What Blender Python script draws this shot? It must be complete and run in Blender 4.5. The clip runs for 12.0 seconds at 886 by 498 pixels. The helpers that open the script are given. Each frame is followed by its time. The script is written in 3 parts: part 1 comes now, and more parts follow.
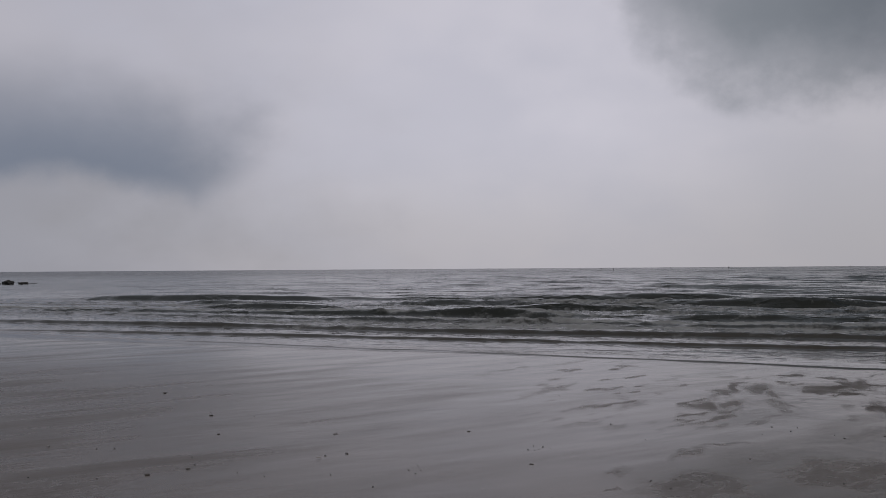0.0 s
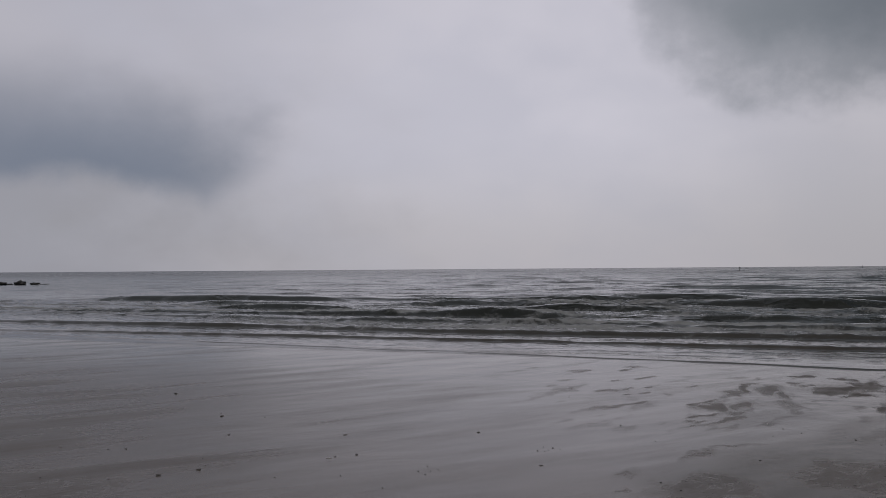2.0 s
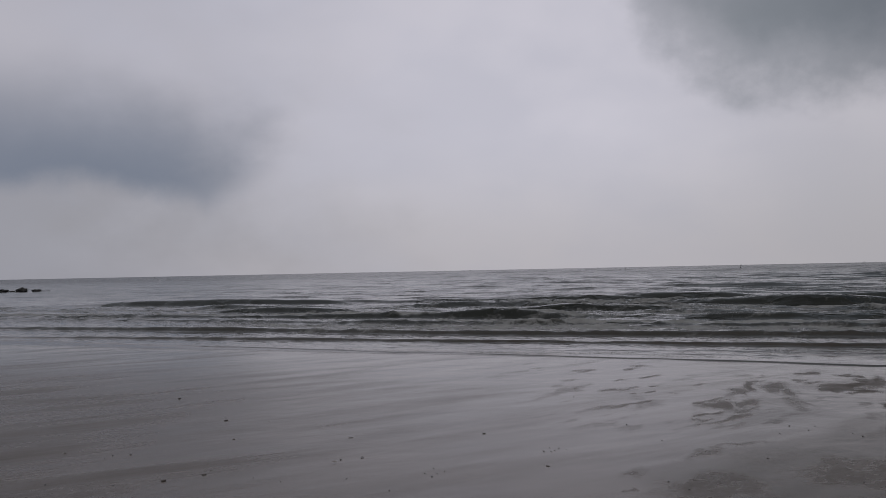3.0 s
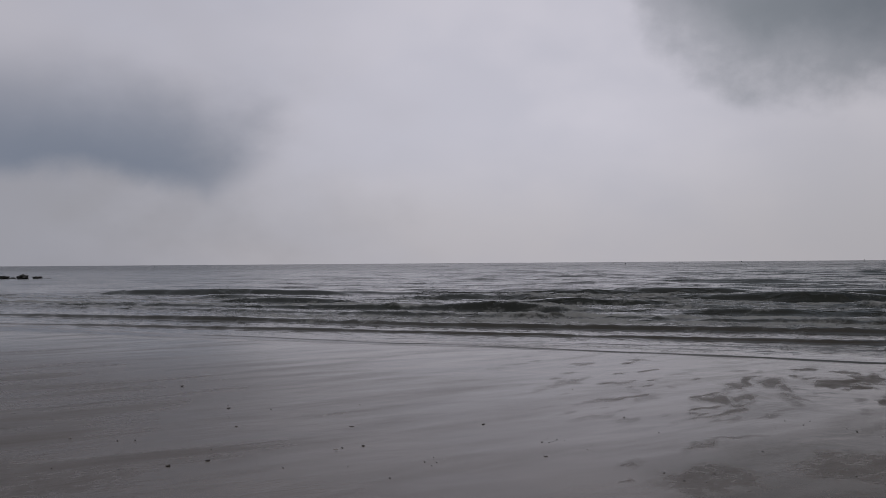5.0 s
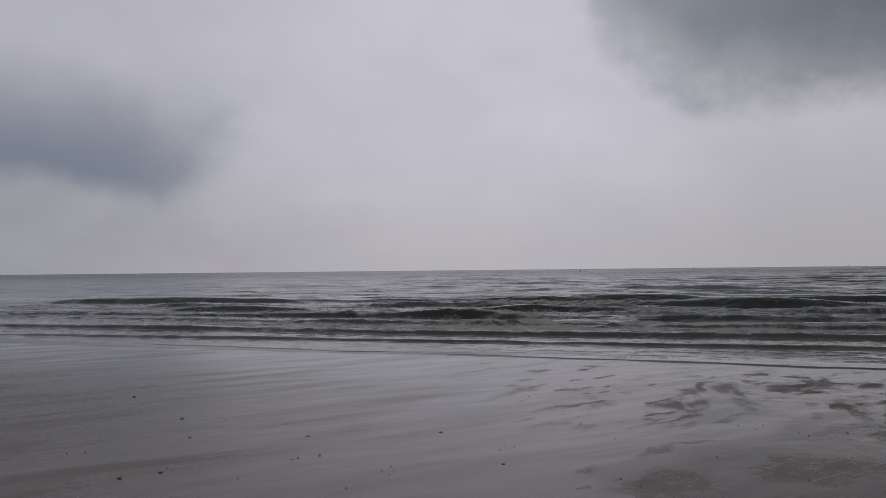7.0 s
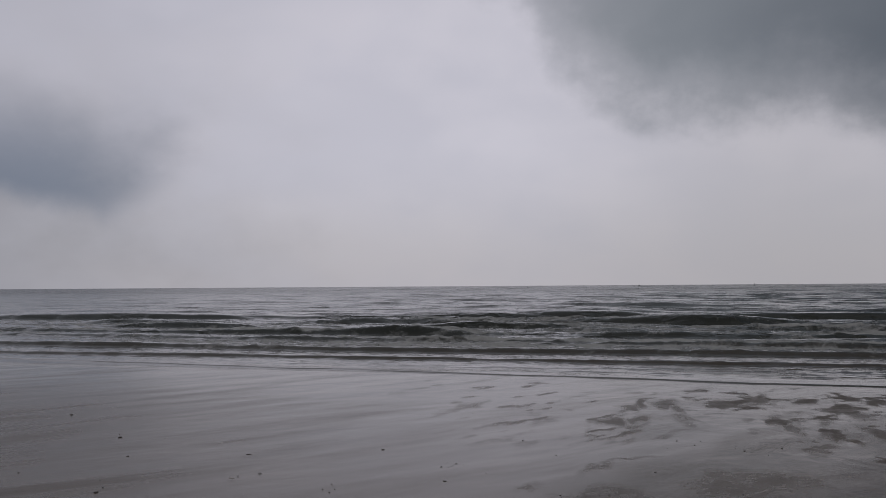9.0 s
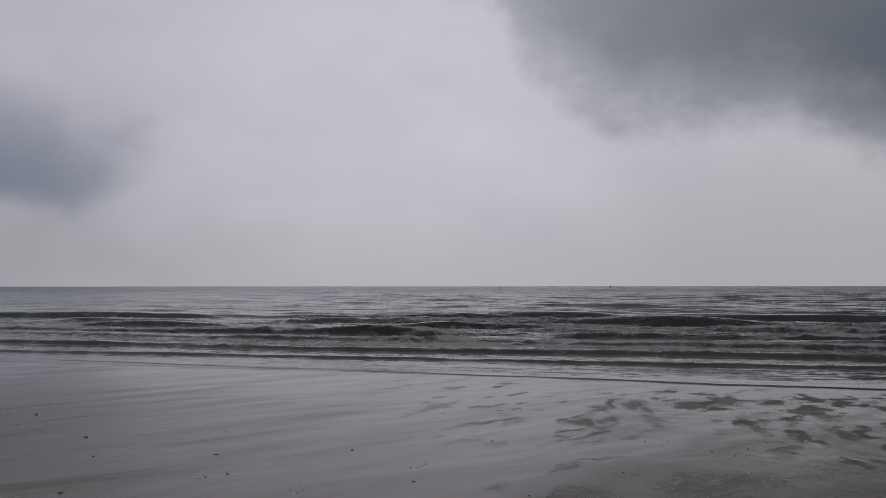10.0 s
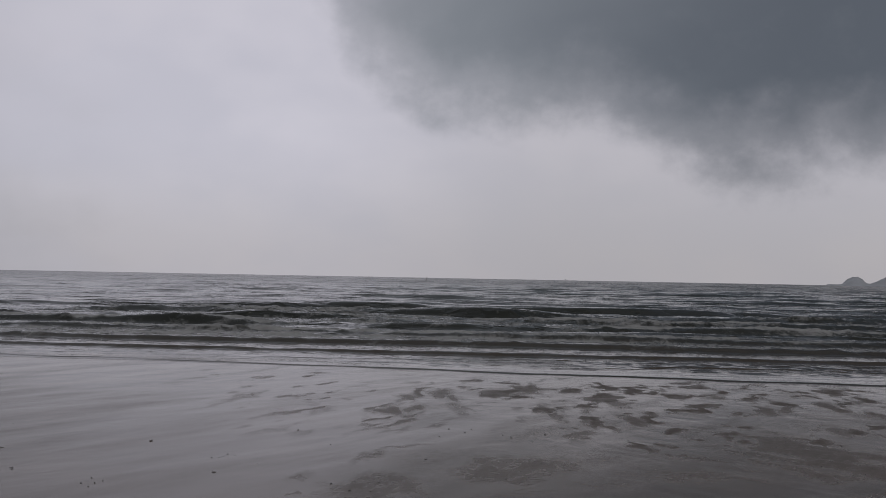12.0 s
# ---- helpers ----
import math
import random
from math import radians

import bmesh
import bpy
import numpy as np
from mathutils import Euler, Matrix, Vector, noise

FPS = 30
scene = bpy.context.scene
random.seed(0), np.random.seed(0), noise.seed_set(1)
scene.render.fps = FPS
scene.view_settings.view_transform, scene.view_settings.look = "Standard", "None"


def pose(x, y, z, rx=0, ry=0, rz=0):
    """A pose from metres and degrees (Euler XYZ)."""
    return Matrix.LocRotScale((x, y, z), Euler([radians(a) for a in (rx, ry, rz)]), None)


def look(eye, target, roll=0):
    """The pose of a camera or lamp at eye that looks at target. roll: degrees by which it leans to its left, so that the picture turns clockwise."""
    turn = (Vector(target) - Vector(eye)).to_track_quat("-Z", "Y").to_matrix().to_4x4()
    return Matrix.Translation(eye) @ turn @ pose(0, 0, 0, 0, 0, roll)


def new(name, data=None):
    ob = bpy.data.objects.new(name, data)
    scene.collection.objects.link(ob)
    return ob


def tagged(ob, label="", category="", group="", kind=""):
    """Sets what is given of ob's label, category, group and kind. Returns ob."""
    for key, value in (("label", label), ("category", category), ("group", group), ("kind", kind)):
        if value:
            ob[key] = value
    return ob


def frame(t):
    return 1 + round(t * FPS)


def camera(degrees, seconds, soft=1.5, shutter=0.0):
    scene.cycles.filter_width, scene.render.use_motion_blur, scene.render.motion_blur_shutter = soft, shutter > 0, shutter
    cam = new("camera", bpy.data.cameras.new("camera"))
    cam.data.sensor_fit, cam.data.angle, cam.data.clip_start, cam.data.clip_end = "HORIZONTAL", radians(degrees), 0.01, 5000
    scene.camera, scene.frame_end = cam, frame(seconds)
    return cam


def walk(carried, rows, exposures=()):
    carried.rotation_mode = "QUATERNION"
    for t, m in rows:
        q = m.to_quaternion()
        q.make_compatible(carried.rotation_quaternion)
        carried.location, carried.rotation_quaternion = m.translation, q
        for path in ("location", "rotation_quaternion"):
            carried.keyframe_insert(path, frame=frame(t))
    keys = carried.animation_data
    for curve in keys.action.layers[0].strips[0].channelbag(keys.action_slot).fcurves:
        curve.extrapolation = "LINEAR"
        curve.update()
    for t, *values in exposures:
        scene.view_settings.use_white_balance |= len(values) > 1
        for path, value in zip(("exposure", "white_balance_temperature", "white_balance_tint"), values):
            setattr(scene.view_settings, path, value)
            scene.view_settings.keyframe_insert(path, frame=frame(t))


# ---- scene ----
cam = camera(50.0, 12.0, soft=0.8)
PATH = [
    (0, pose(-0.007, 0.063, 1.644, 91.18, 0.39, 0.01)),
    (0.5, pose(-0.032, 0.089, 1.641, 91.22, 0.41, -0.01)),
    (1, pose(0.006, 0.057, 1.647, 91.24, 0.57, -0.07)),
    (1.5, pose(-0.007, 0.055, 1.652, 91.21, 0.38, 0.25)),
    (2, pose(-0.002, 0.053, 1.653, 91.20, 0.42, 0.62)),
    (2.5, pose(-0.005, 0.069, 1.645, 91.08, 1.02, 0.59)),
    (3, pose(-0.024, 0.085, 1.648, 91.30, 1.16, 0.69)),
    (3.2, pose(-0.025, 0.035, 1.659, 91.19, 1.17, 0.79)),
    (4.8, pose(-0.041, -0.044, 1.651, 91.09, 0.37, 0.60)),
    (5, pose(-0.039, -0.030, 1.647, 90.84, 0.41, 0.71)),
    (5.5, pose(-0.032, -0.029, 1.647, 91.07, 0.57, 0.72)),
    (6, pose(-0.041, -0.020, 1.643, 91.23, 0.61, 0.53)),
    (6.5, pose(-0.019, -0.030, 1.648, 91.41, 0.54, -0.33)),
    (6.7, pose(-0.043, -0.010, 1.647, 91.19, 0.52, -1.37)),
    (8.3, pose(-0.009, 0.003, 1.649, 92.16, 0.73, -2.67)),
    (8.5, pose(0.015, -0.026, 1.661, 92.17, 0.80, -3.04)),
    (9, pose(0.001, -0.041, 1.655, 92.23, 0.38, -5.06)),
    (9.5, pose(0.002, -0.042, 1.657, 92.45, 0.17, -5.80)),
    (10, pose(0.017, -0.036, 1.655, 92.23, 0.03, -6.74)),
    (10.5, pose(0.045, -0.046, 1.651, 92.25, -0.73, -11.46)),
    (11, pose(0.051, -0.055, 1.650, 91.93, -1.08, -13.25)),
    (11.5, pose(0.096, -0.032, 1.647, 91.89, -1.32, -14.00)),
    (12, pose(0.094, -0.068, 1.647, 91.73, -1.07, -17.68)),
]
walk(cam, PATH)

# ---- world, sun, exposure ----
# Overcast sky: a pale cloud deck over thin blue, one dark bank of cloud west, a larger one east.


class Nodes:
    """Short hand for wiring a node tree."""

    def __init__(self, tree):
        self.tree = tree
        tree.nodes.clear()

    def add(self, kind, ins=(), **props):
        n = self.tree.nodes.new(kind)
        for key, value in props.items():
            setattr(n, key, value)
        for key, value in (ins.items() if isinstance(ins, dict) else enumerate(ins)):
            self.put(n.inputs[key], value)
        return n

    def put(self, socket, value):
        if value is None:
            return
        if isinstance(value, bpy.types.NodeSocket):
            self.tree.links.new(value, socket)
        elif isinstance(value, bpy.types.Node):
            self.tree.links.new(value.outputs[0], socket)
        else:
            socket.default_value = value

    def math(self, op, a, b=None, c=None):
        return self.add("ShaderNodeMath", (a, b, c), operation=op).outputs[0]

    def step(self, value, lo, hi, out_lo=0.0, out_hi=1.0):
        return self.add("ShaderNodeMapRange", (value, lo, hi, out_lo, out_hi), interpolation_type="SMOOTHSTEP").outputs[0]

    def noise(self, vector, scale, detail=4.0, rough=0.55, warp=0.0):
        n = self.add("ShaderNodeTexNoise", {"Vector": vector, "Scale": scale, "Detail": detail, "Roughness": rough, "Distortion": warp})
        return n.outputs[0]

    def mix(self, fac, a, b):
        n = self.add("ShaderNodeMix", data_type="RGBA")
        self.put(n.inputs[0], fac), self.put(n.inputs[6], a), self.put(n.inputs[7], b)
        return n.outputs[2]

    def ramp(self, fac, stops):
        n = self.add("ShaderNodeValToRGB", (fac,))
        for i, (at, value) in enumerate(stops):
            e = n.color_ramp.elements[i] if i < 2 else n.color_ramp.elements.new(at)
            e.position, e.color = at, (value, value, value, 1)
        return n.outputs[0]

    def mapped(self, vector, scale=(1, 1, 1), turn=0.0, shift=(0, 0, 0)):
        return self.add("ShaderNodeMapping", {"Vector": vector, "Location": shift, "Rotation": (0, 0, turn), "Scale": scale}).outputs[0]


world = bpy.data.worlds.new("overcast_sky")
scene.world = world
world.use_nodes = True
w = Nodes(world.node_tree)
way = w.add("ShaderNodeTexCoord").outputs["Generated"]
sep = w.add("ShaderNodeSeparateXYZ", (way,))
east = w.math("MULTIPLY", w.math("ARCTAN2", sep.outputs[0], sep.outputs[1]), 57.2958)
up = w.math("MULTIPLY", w.math("ARCSINE", sep.outputs[2]), 57.2958)
soft_way = w.mapped(way, (1.0, 1.0, 2.2))
billow = w.math("SUBTRACT", w.noise(w.mapped(way, (1.0, 1.0, 1.5)), 9.0, 4.0, 0.5), 0.5)
wisp = w.math("SUBTRACT", w.noise(w.mapped(way, (1.0, 1.0, 1.15)), 22.0, 5.0, 0.58), 0.5)
broad = w.math("SUBTRACT", w.noise(soft_way, 3.6, 3.0, 0.5), 0.5)
edge = w.math("ADD", w.math("MULTIPLY", billow, 4.0), w.math("MULTIPLY", wisp, 3.6))

# the pale deck: greyer at the horizon, brightest some ten degrees up, duller towards the zenith
deck = w.mix(w.step(up, 0.0, 9.0), (0.470, 0.451, 0.484, 1), (0.585, 0.568, 0.634, 1))
deck = w.mix(w.step(up, 16.0, 42.0), deck, (0.245, 0.238, 0.255, 1))
deck = w.mix(w.math("MULTIPLY", w.step(w.math("ADD", east, w.math("MULTIPLY", billow, 20.0)), 2.0, -26.0, 0.0, 0.95), w.step(up, 5.0, 14.0, 1.0, 0.45)), deck, (0.296, 0.292, 0.326, 1))
deck = w.mix(w.step(w.math("ADD", broad, w.math("MULTIPLY", billow, 0.5)), -0.16, 0.20, 0.0, 0.24), deck, (0.345, 0.362, 0.445, 1))

deck = w.mix(w.step(east, 8.0, 26.0, 0.0, 0.36), deck, (0.355, 0.338, 0.338, 1))

# the dark bank in the east, by the height of its lower edge
foot = w.math("MULTIPLY", w.ramp(w.add("ShaderNodeMapRange", (east, 5.0, 50.0, 0.0, 1.0)).outputs[0], [
    (0.000, 0.950), (1.000, 0.380), (0.089, 0.875), (0.122, 0.775), (0.144, 0.695), (0.178, 0.610), (0.222, 0.545), (0.267, 0.495), (0.333, 0.490),
    (0.389, 0.465), (0.433, 0.460), (0.489, 0.490), (0.533, 0.440), (0.578, 0.385), (0.622, 0.330), (0.656, 0.310), (0.700, 0.320), (0.778, 0.335), (0.844, 0.345)]), 20.0)
over = w.math("ADD", w.math("SUBTRACT", up, foot), edge)
bank = w.math("ADD", w.step(over, -1.7, 1.7, 0.0, 0.66), w.step(over, 0.4, 5.0, 0.0, 0.34))
bank_shade = w.mix(w.step(w.math("ADD", east, w.math("MULTIPLY", broad, 14.0)), 16.0, 38.0), (0.208, 0.223, 0.250, 1), (0.098, 0.109, 0.130, 1))
bank_shade = w.mix(w.step(wisp, 0.0, 0.30, 0.0, 0.07), bank_shade, (0.27, 0.28, 0.30, 1))
bank = w.math("MULTIPLY", bank, w.step(w.math("ADD", east, w.math("MULTIPLY", billow, 8.0)), 9.0, 19.0, 0.74, 1.0))
bank = w.math("MULTIPLY", bank, w.step(w.math("ADD", up, w.math("MULTIPLY", billow, 40.0)), 75.0, 35.0))
sky = w.mix(bank, deck, bank_shade)

# the smaller bank in the west, dark along its lower edge and fading upwards
foot_w = w.math("MULTIPLY", w.ramp(w.add("ShaderNodeMapRange", (east, -30.0, -8.0, 0.0, 1.0)).outputs[0], [
    (0.0, 0.240), (1.0, 0.385), (0.22, 0.235), (0.38, 0.255), (0.55, 0.225), (0.70, 0.180), (0.80, 0.230)]), 20.0)
low = w.step(w.math("ADD", w.math("SUBTRACT", up, foot_w), w.math("MULTIPLY", edge, 0.35)), -0.5, 1.5)
fade = w.step(w.math("ADD", w.math("SUBTRACT", up, foot_w), w.math("MULTIPLY", billow, 2.5)), 8.5, 1.0)
side = w.step(w.math("ADD", east, w.math("MULTIPLY", edge, 0.8)), -8.3, -18.0)
dark_w = w.math("MULTIPLY", w.math("MULTIPLY", low, fade), w.math("MULTIPLY", side, 0.96))
sky = w.mix(dark_w, sky, (0.176, 0.198, 0.256, 1))

nishita = w.add("ShaderNodeTexSky", sky_type="NISHITA", sun_disc=False, sun_elevation=radians(58), sun_rotation=radians(165))
thin = w.add("ShaderNodeVectorMath", (nishita.outputs[0], (0.08, 0.08, 0.08)), operation="MULTIPLY")
sky = w.mix(0.96, thin.outputs[0], sky)
w.add("ShaderNodeOutputWorld", (w.add("ShaderNodeBackground", (sky, 1.0)),))

sun = new("sun", bpy.data.lights.new("sun", "SUN"))
sun.data.energy, sun.data.angle, sun.data.color = 0.5, radians(35), (1.0, 0.97, 0.93)
sun.matrix_world = look((0, 0, 50), (-8.0, 30.0, 0.0))
scene.view_settings.exposure = 0.0

# ---- materials ----


def material(name):
    m = bpy.data.materials.new(name)
    m.use_nodes = True
    n = Nodes(m.node_tree)
    return m, n, n.add("ShaderNodeTexCoord").outputs["Object"]


def finish(n, height=None, strength=0.5, distance=0.01, **ins):
    bsdf = n.add("ShaderNodeBsdfPrincipled")
    for key, value in ins.items():
        n.put(bsdf.inputs[key.replace("_", " ")], value)
    if height is not None:
        n.put(bsdf.inputs["Normal"], n.add("ShaderNodeBump", {"Strength": strength, "Distance": distance, "Height": height}))
    n.add("ShaderNodeOutputMaterial", (bsdf,))


STREAK = radians(-36)          # the sand streaks run this way
SHORE = radians(-21.4)         # the shoreline runs this way


def wet_sand():
    m, n, at = material("wet_sand")
    bar = n.add("ShaderNodeAttribute", attribute_name="bar").outputs["Fac"]
    along = n.mapped(n.mapped(at, turn=STREAK), (0.30, 1.3, 1.0))
    streak = n.noise(along, 1.1, 3.0, 0.45, 0.5)
    fine = n.mapped(n.mapped(at, turn=STREAK), (1.4, 7.0, 1.0))
    ripple = n.noise(fine, 1.5, 4.0, 0.6, 0.3)
    grain = n.noise(at, 420.0, 2.0)
    crisp = n.noise(n.mapped(n.mapped(at, turn=STREAK), (0.75, 1.9, 1.0)), 1.5, 4.0, 0.5, 0.7)
    mottle = n.noise(n.mapped(n.mapped(at, turn=radians(25)), (1.6, 1.0, 1.0)), 7.0, 4.0, 0.65, 1.0)
    bar = n.math("MULTIPLY", bar, n.step(n.math("ADD", mottle, n.math("MULTIPLY", bar, 0.22)), 0.40, 0.70, 0.74, 1.08))
    stain = n.noise(at, 0.8, 5.0)
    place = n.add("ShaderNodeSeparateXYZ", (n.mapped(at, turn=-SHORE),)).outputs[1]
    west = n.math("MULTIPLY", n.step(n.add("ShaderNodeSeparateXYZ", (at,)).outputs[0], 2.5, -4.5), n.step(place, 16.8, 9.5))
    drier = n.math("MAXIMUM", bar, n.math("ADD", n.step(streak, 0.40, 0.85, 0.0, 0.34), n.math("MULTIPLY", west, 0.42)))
    rucked = n.math("MULTIPLY", n.step(n.noise(at, 0.55, 3.0, 0.5), 0.40, 0.62, 0.25, 1.0), n.math("MAXIMUM", west, n.math("MULTIPLY", bar, 0.6)))
    rucked = n.math("ADD", rucked, 0.14)
    colour = n.mix(n.step(stain, 0.35, 0.65), (0.093, 0.070, 0.053, 1), (0.118, 0.089, 0.068, 1))
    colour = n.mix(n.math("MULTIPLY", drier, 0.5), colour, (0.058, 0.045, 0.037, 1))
    colour = n.mix(n.step(grain, 0.35, 0.75, 0.0, 0.3), colour, (0.12, 0.11, 0.10, 1))
    rough = n.math("ADD", n.math("MULTIPLY", drier, 0.40), n.step(ripple, 0.3, 0.8, 0.075, 0.125))
    height = n.math("ADD", n.math("ADD", n.math("MULTIPLY", ripple, 0.0006), n.math("MULTIPLY", n.math("MULTIPLY", crisp, rucked), 0.0110)), n.math("MULTIPLY", streak, 0.0016))
    height = n.math("ADD", height, n.math("MULTIPLY", n.math("MULTIPLY", grain, drier), 0.0005))
    shore = n.noise(n.mapped(n.mapped(at, turn=-SHORE), (0.5, 3.2, 1.0)), 1.6, 4.0, 0.6, 0.4)
    wavelet = n.noise(n.mapped(n.mapped(at, turn=radians(20)), (3.0, 11.0, 1.0)), 1.4, 4.0, 0.6, 0.8)
    height = n.math("ADD", height, n.math("MULTIPLY", n.math("MULTIPLY", shore, n.step(place, 9.0, 16.0)), 0.0055))
    height = n.math("ADD", height, n.math("MULTIPLY", n.math("MULTIPLY", wavelet, n.step(bar, 0.0, 1.0)), 0.0045))
    finish(n, height, 0.7, 1.0, Base_Color=colour, Roughness=rough, IOR=1.33, Specular_IOR_Level=n.math("SUBTRACT", 0.33, n.math("MULTIPLY", drier, 0.19)))
    return m


def sea_water():
    m, n, at = material("sea_water")
    foam = n.add("ShaderNodeAttribute", attribute_name="foam").outputs["Fac"]
    deep = n.add("ShaderNodeAttribute", attribute_name="deep").outputs["Fac"]
    shore = n.mapped(at, turn=-SHORE)
    swell = n.noise(n.mapped(shore, (0.25, 1.0, 1.0)), 0.9, 3.0, 0.5, 0.2)
    chop = n.noise(n.mapped(shore, (0.55, 2.2, 1.0)), 1.6, 5.0, 0.6, 0.5)
    lace = n.noise(n.mapped(shore, (1.0, 0.62, 1.0)), 3.4, 6.0, 0.68, 0.8)
    choppy = n.add("ShaderNodeAttribute", attribute_name="choppy").outputs["Fac"]
    ruffle = n.add("ShaderNodeAttribute", attribute_name="ruffle").outputs["Fac"]
    lumps = n.noise(n.mapped(shore, (0.6, 1.6, 1.0)), 1.3, 3.0, 0.5, 0.5)
    mixed = n.math("ADD", n.math("MULTIPLY", lace, 0.5), n.math("MULTIPLY", lumps, 0.5))
    cover = n.step(n.math("ADD", mixed, n.math("MULTIPLY", foam, 0.33)), 0.57, 0.84)
    colour = n.mix(deep, (0.050, 0.040, 0.030, 1), (0.017, 0.019, 0.014, 1))
    colour = n.mix(cover, colour, (0.29, 0.285, 0.275, 1))
    rough = n.math("ADD", n.math("ADD", n.math("ADD", 0.06, n.math("MULTIPLY", choppy, 0.14)), n.math("MULTIPLY", ruffle, 0.12)), n.math("MULTIPLY", cover, 0.5))
    height = n.math("ADD", n.math("MULTIPLY", swell, 0.10), n.math("MULTIPLY", chop, 0.055))
    height = n.math("MULTIPLY", height, n.math("ADD", n.math("ADD", 0.16, n.math("MULTIPLY", deep, 0.14)), n.math("MULTIPLY", ruffle, 1.15)))
    height = n.math("ADD", height, n.math("MULTIPLY", n.math("MULTIPLY", cover, lace), 0.03))
    finish(n, height, 1.0, 1.0, Base_Color=colour, Roughness=rough, IOR=1.33)
    return m


def plain(name, base, second, scale, rough, bump=0.004, metal=0.0):
    m, n, at = material(name)
    big, small = n.noise(at, scale, 4.0), n.noise(at, scale * 9, 4.0)
    colour = n.mix(n.step(big, 0.35, 0.65), base, second)
    colour = n.mix(n.step(small, 0.45, 0.8, 0.0, 0.4), colour, tuple(c * 0.55 for c in base[:3]) + (1,))
    finish(n, n.math("ADD", big, n.math("MULTIPLY", small, 0.4)), 0.7, bump, Base_Color=colour, Roughness=n.step(small, 0.3, 0.7, rough - 0.1, rough + 0.1), Metallic=metal)
    return m


SAND, WATER = wet_sand(), sea_water()
ROCK = plain("reef_rock", (0.020, 0.019, 0.018, 1), (0.036, 0.033, 0.030, 1), 1.5, 0.65, 0.05)
SHELL = plain("shell", (0.34, 0.31, 0.28, 1), (0.20, 0.17, 0.15, 1), 60, 0.4, 0.001)
STONE = plain("dark_pebble", (0.035, 0.032, 0.032, 1), (0.07, 0.06, 0.055, 1), 50, 0.35, 0.001)
CAST = plain("sand_cast", (0.075, 0.064, 0.055, 1), (0.105, 0.090, 0.076, 1), 60, 0.6, 0.002)
# woods paled to blue-grey: the haze of distance is painted into this colour
HEADLAND = plain("headland_hazed", (0.34, 0.35, 0.37, 1), (0.40, 0.41, 0.43, 1), 0.03, 0.9, 0.5)
FLOAT = plain("painted_float", (0.05, 0.05, 0.055, 1), (0.08, 0.07, 0.07, 1), 6, 0.5)
POLE = plain("weathered_pole", (0.06, 0.055, 0.05, 1), (0.09, 0.08, 0.07, 1), 6, 0.6)
FLAG = plain("dark_flag", (0.03, 0.03, 0.035, 1), (0.05, 0.045, 0.05, 1), 9, 0.8)

# ---- shapes ----


def value_noise(x, y, seed):
    """Smooth noise from -1 to 1 on a unit lattice."""
    i, j = np.floor(x).astype(np.int64), np.floor(y).astype(np.int64)
    a, b = x - i, y - j
    a, b = a * a * (3 - 2 * a), b * b * (3 - 2 * b)

    def at(p, q):
        h = (p * 374761393 + q * 668265263 + seed * 1274126177) & 0xFFFFFFFF
        h = ((h ^ (h >> 13)) * 1274126177) & 0xFFFFFFFF
        return ((h ^ (h >> 16)) & 0xFFFF) / 32767.5 - 1

    low, high = at(i, j) * (1 - a) + at(i + 1, j) * a, at(i, j + 1) * (1 - a) + at(i + 1, j + 1) * a
    return low * (1 - b) + high * b


def fbm(x, y, seed, octaves=4, gain=0.5):
    total, weight = 0, 1.0
    for k in range(octaves):
        total = total + weight * value_noise(x * 2.03 ** k + 7.1 * k, y * 2.03 ** k - 3.7 * k, seed + k)
        weight *= gain
    return total


def along(u, freq, seed, octaves=3):
    """The same noise along one line only."""
    q = np.linspace(-160, 160, 12001)
    return np.interp(u, q, fbm(q * freq, 0 * q + 0.37, seed, octaves))


def smooth(lo, hi, x):
    t = np.clip((x - lo) / (hi - lo), 0, 1)
    return t * t * (3 - 2 * t)


CU, SU = math.cos(SHORE), math.sin(SHORE)


def shore_coords(x, y):
    """Along the shore and out to sea, in metres."""
    return CU * x + SU * y, -SU * x + CU * y


def sheet(name, bearings, radii, height, mat, closed, layers=()):
    """A sheet of ground or water: rings about the origin, height(x, y) gives z and the layers' values."""
    a, r = np.meshgrid(np.radians(bearings), radii)
    x, y = r * np.sin(a), r * np.cos(a)
    z, values = height(x, y)
    rows, cols = x.shape
    verts = np.stack([x, y, z], -1).reshape(-1, 3)
    k = np.arange(rows * cols).reshape(rows, cols)
    nxt = np.roll(k, -1, 1) if closed else k[:, 1:]
    k = k if closed else k[:, :-1]
    quads = np.stack([k[:-1], nxt[:-1], nxt[1:], k[1:]], -1).reshape(-1, 4)[:, ::-1]
    mesh = bpy.data.meshes.new(name)
    mesh.vertices.add(len(verts)), mesh.loops.add(quads.size), mesh.polygons.add(len(quads))
    mesh.vertices.foreach_set("co", verts.astype(np.float32).ravel())
    mesh.loops.foreach_set("vertex_index", quads.astype(np.int32).ravel())
    mesh.polygons.foreach_set("loop_start", np.arange(0, quads.size, 4, dtype=np.int32))
    mesh.polygons.foreach_set("use_smooth", np.ones(len(quads), dtype=bool))
    for layer, value in zip(layers, values):
        mesh.attributes.new(layer, "FLOAT", "POINT").data.foreach_set("value", value.astype(np.float32).ravel())
    mesh.update(calc_edges=True)
    mesh.validate()
    mesh.materials.append(mat)
    return new(name, mesh)


def spread(*runs):
    """Numbers in runs of (from, to, step)."""
    return np.concatenate([np.arange(a, b, s) for a, b, s in runs])


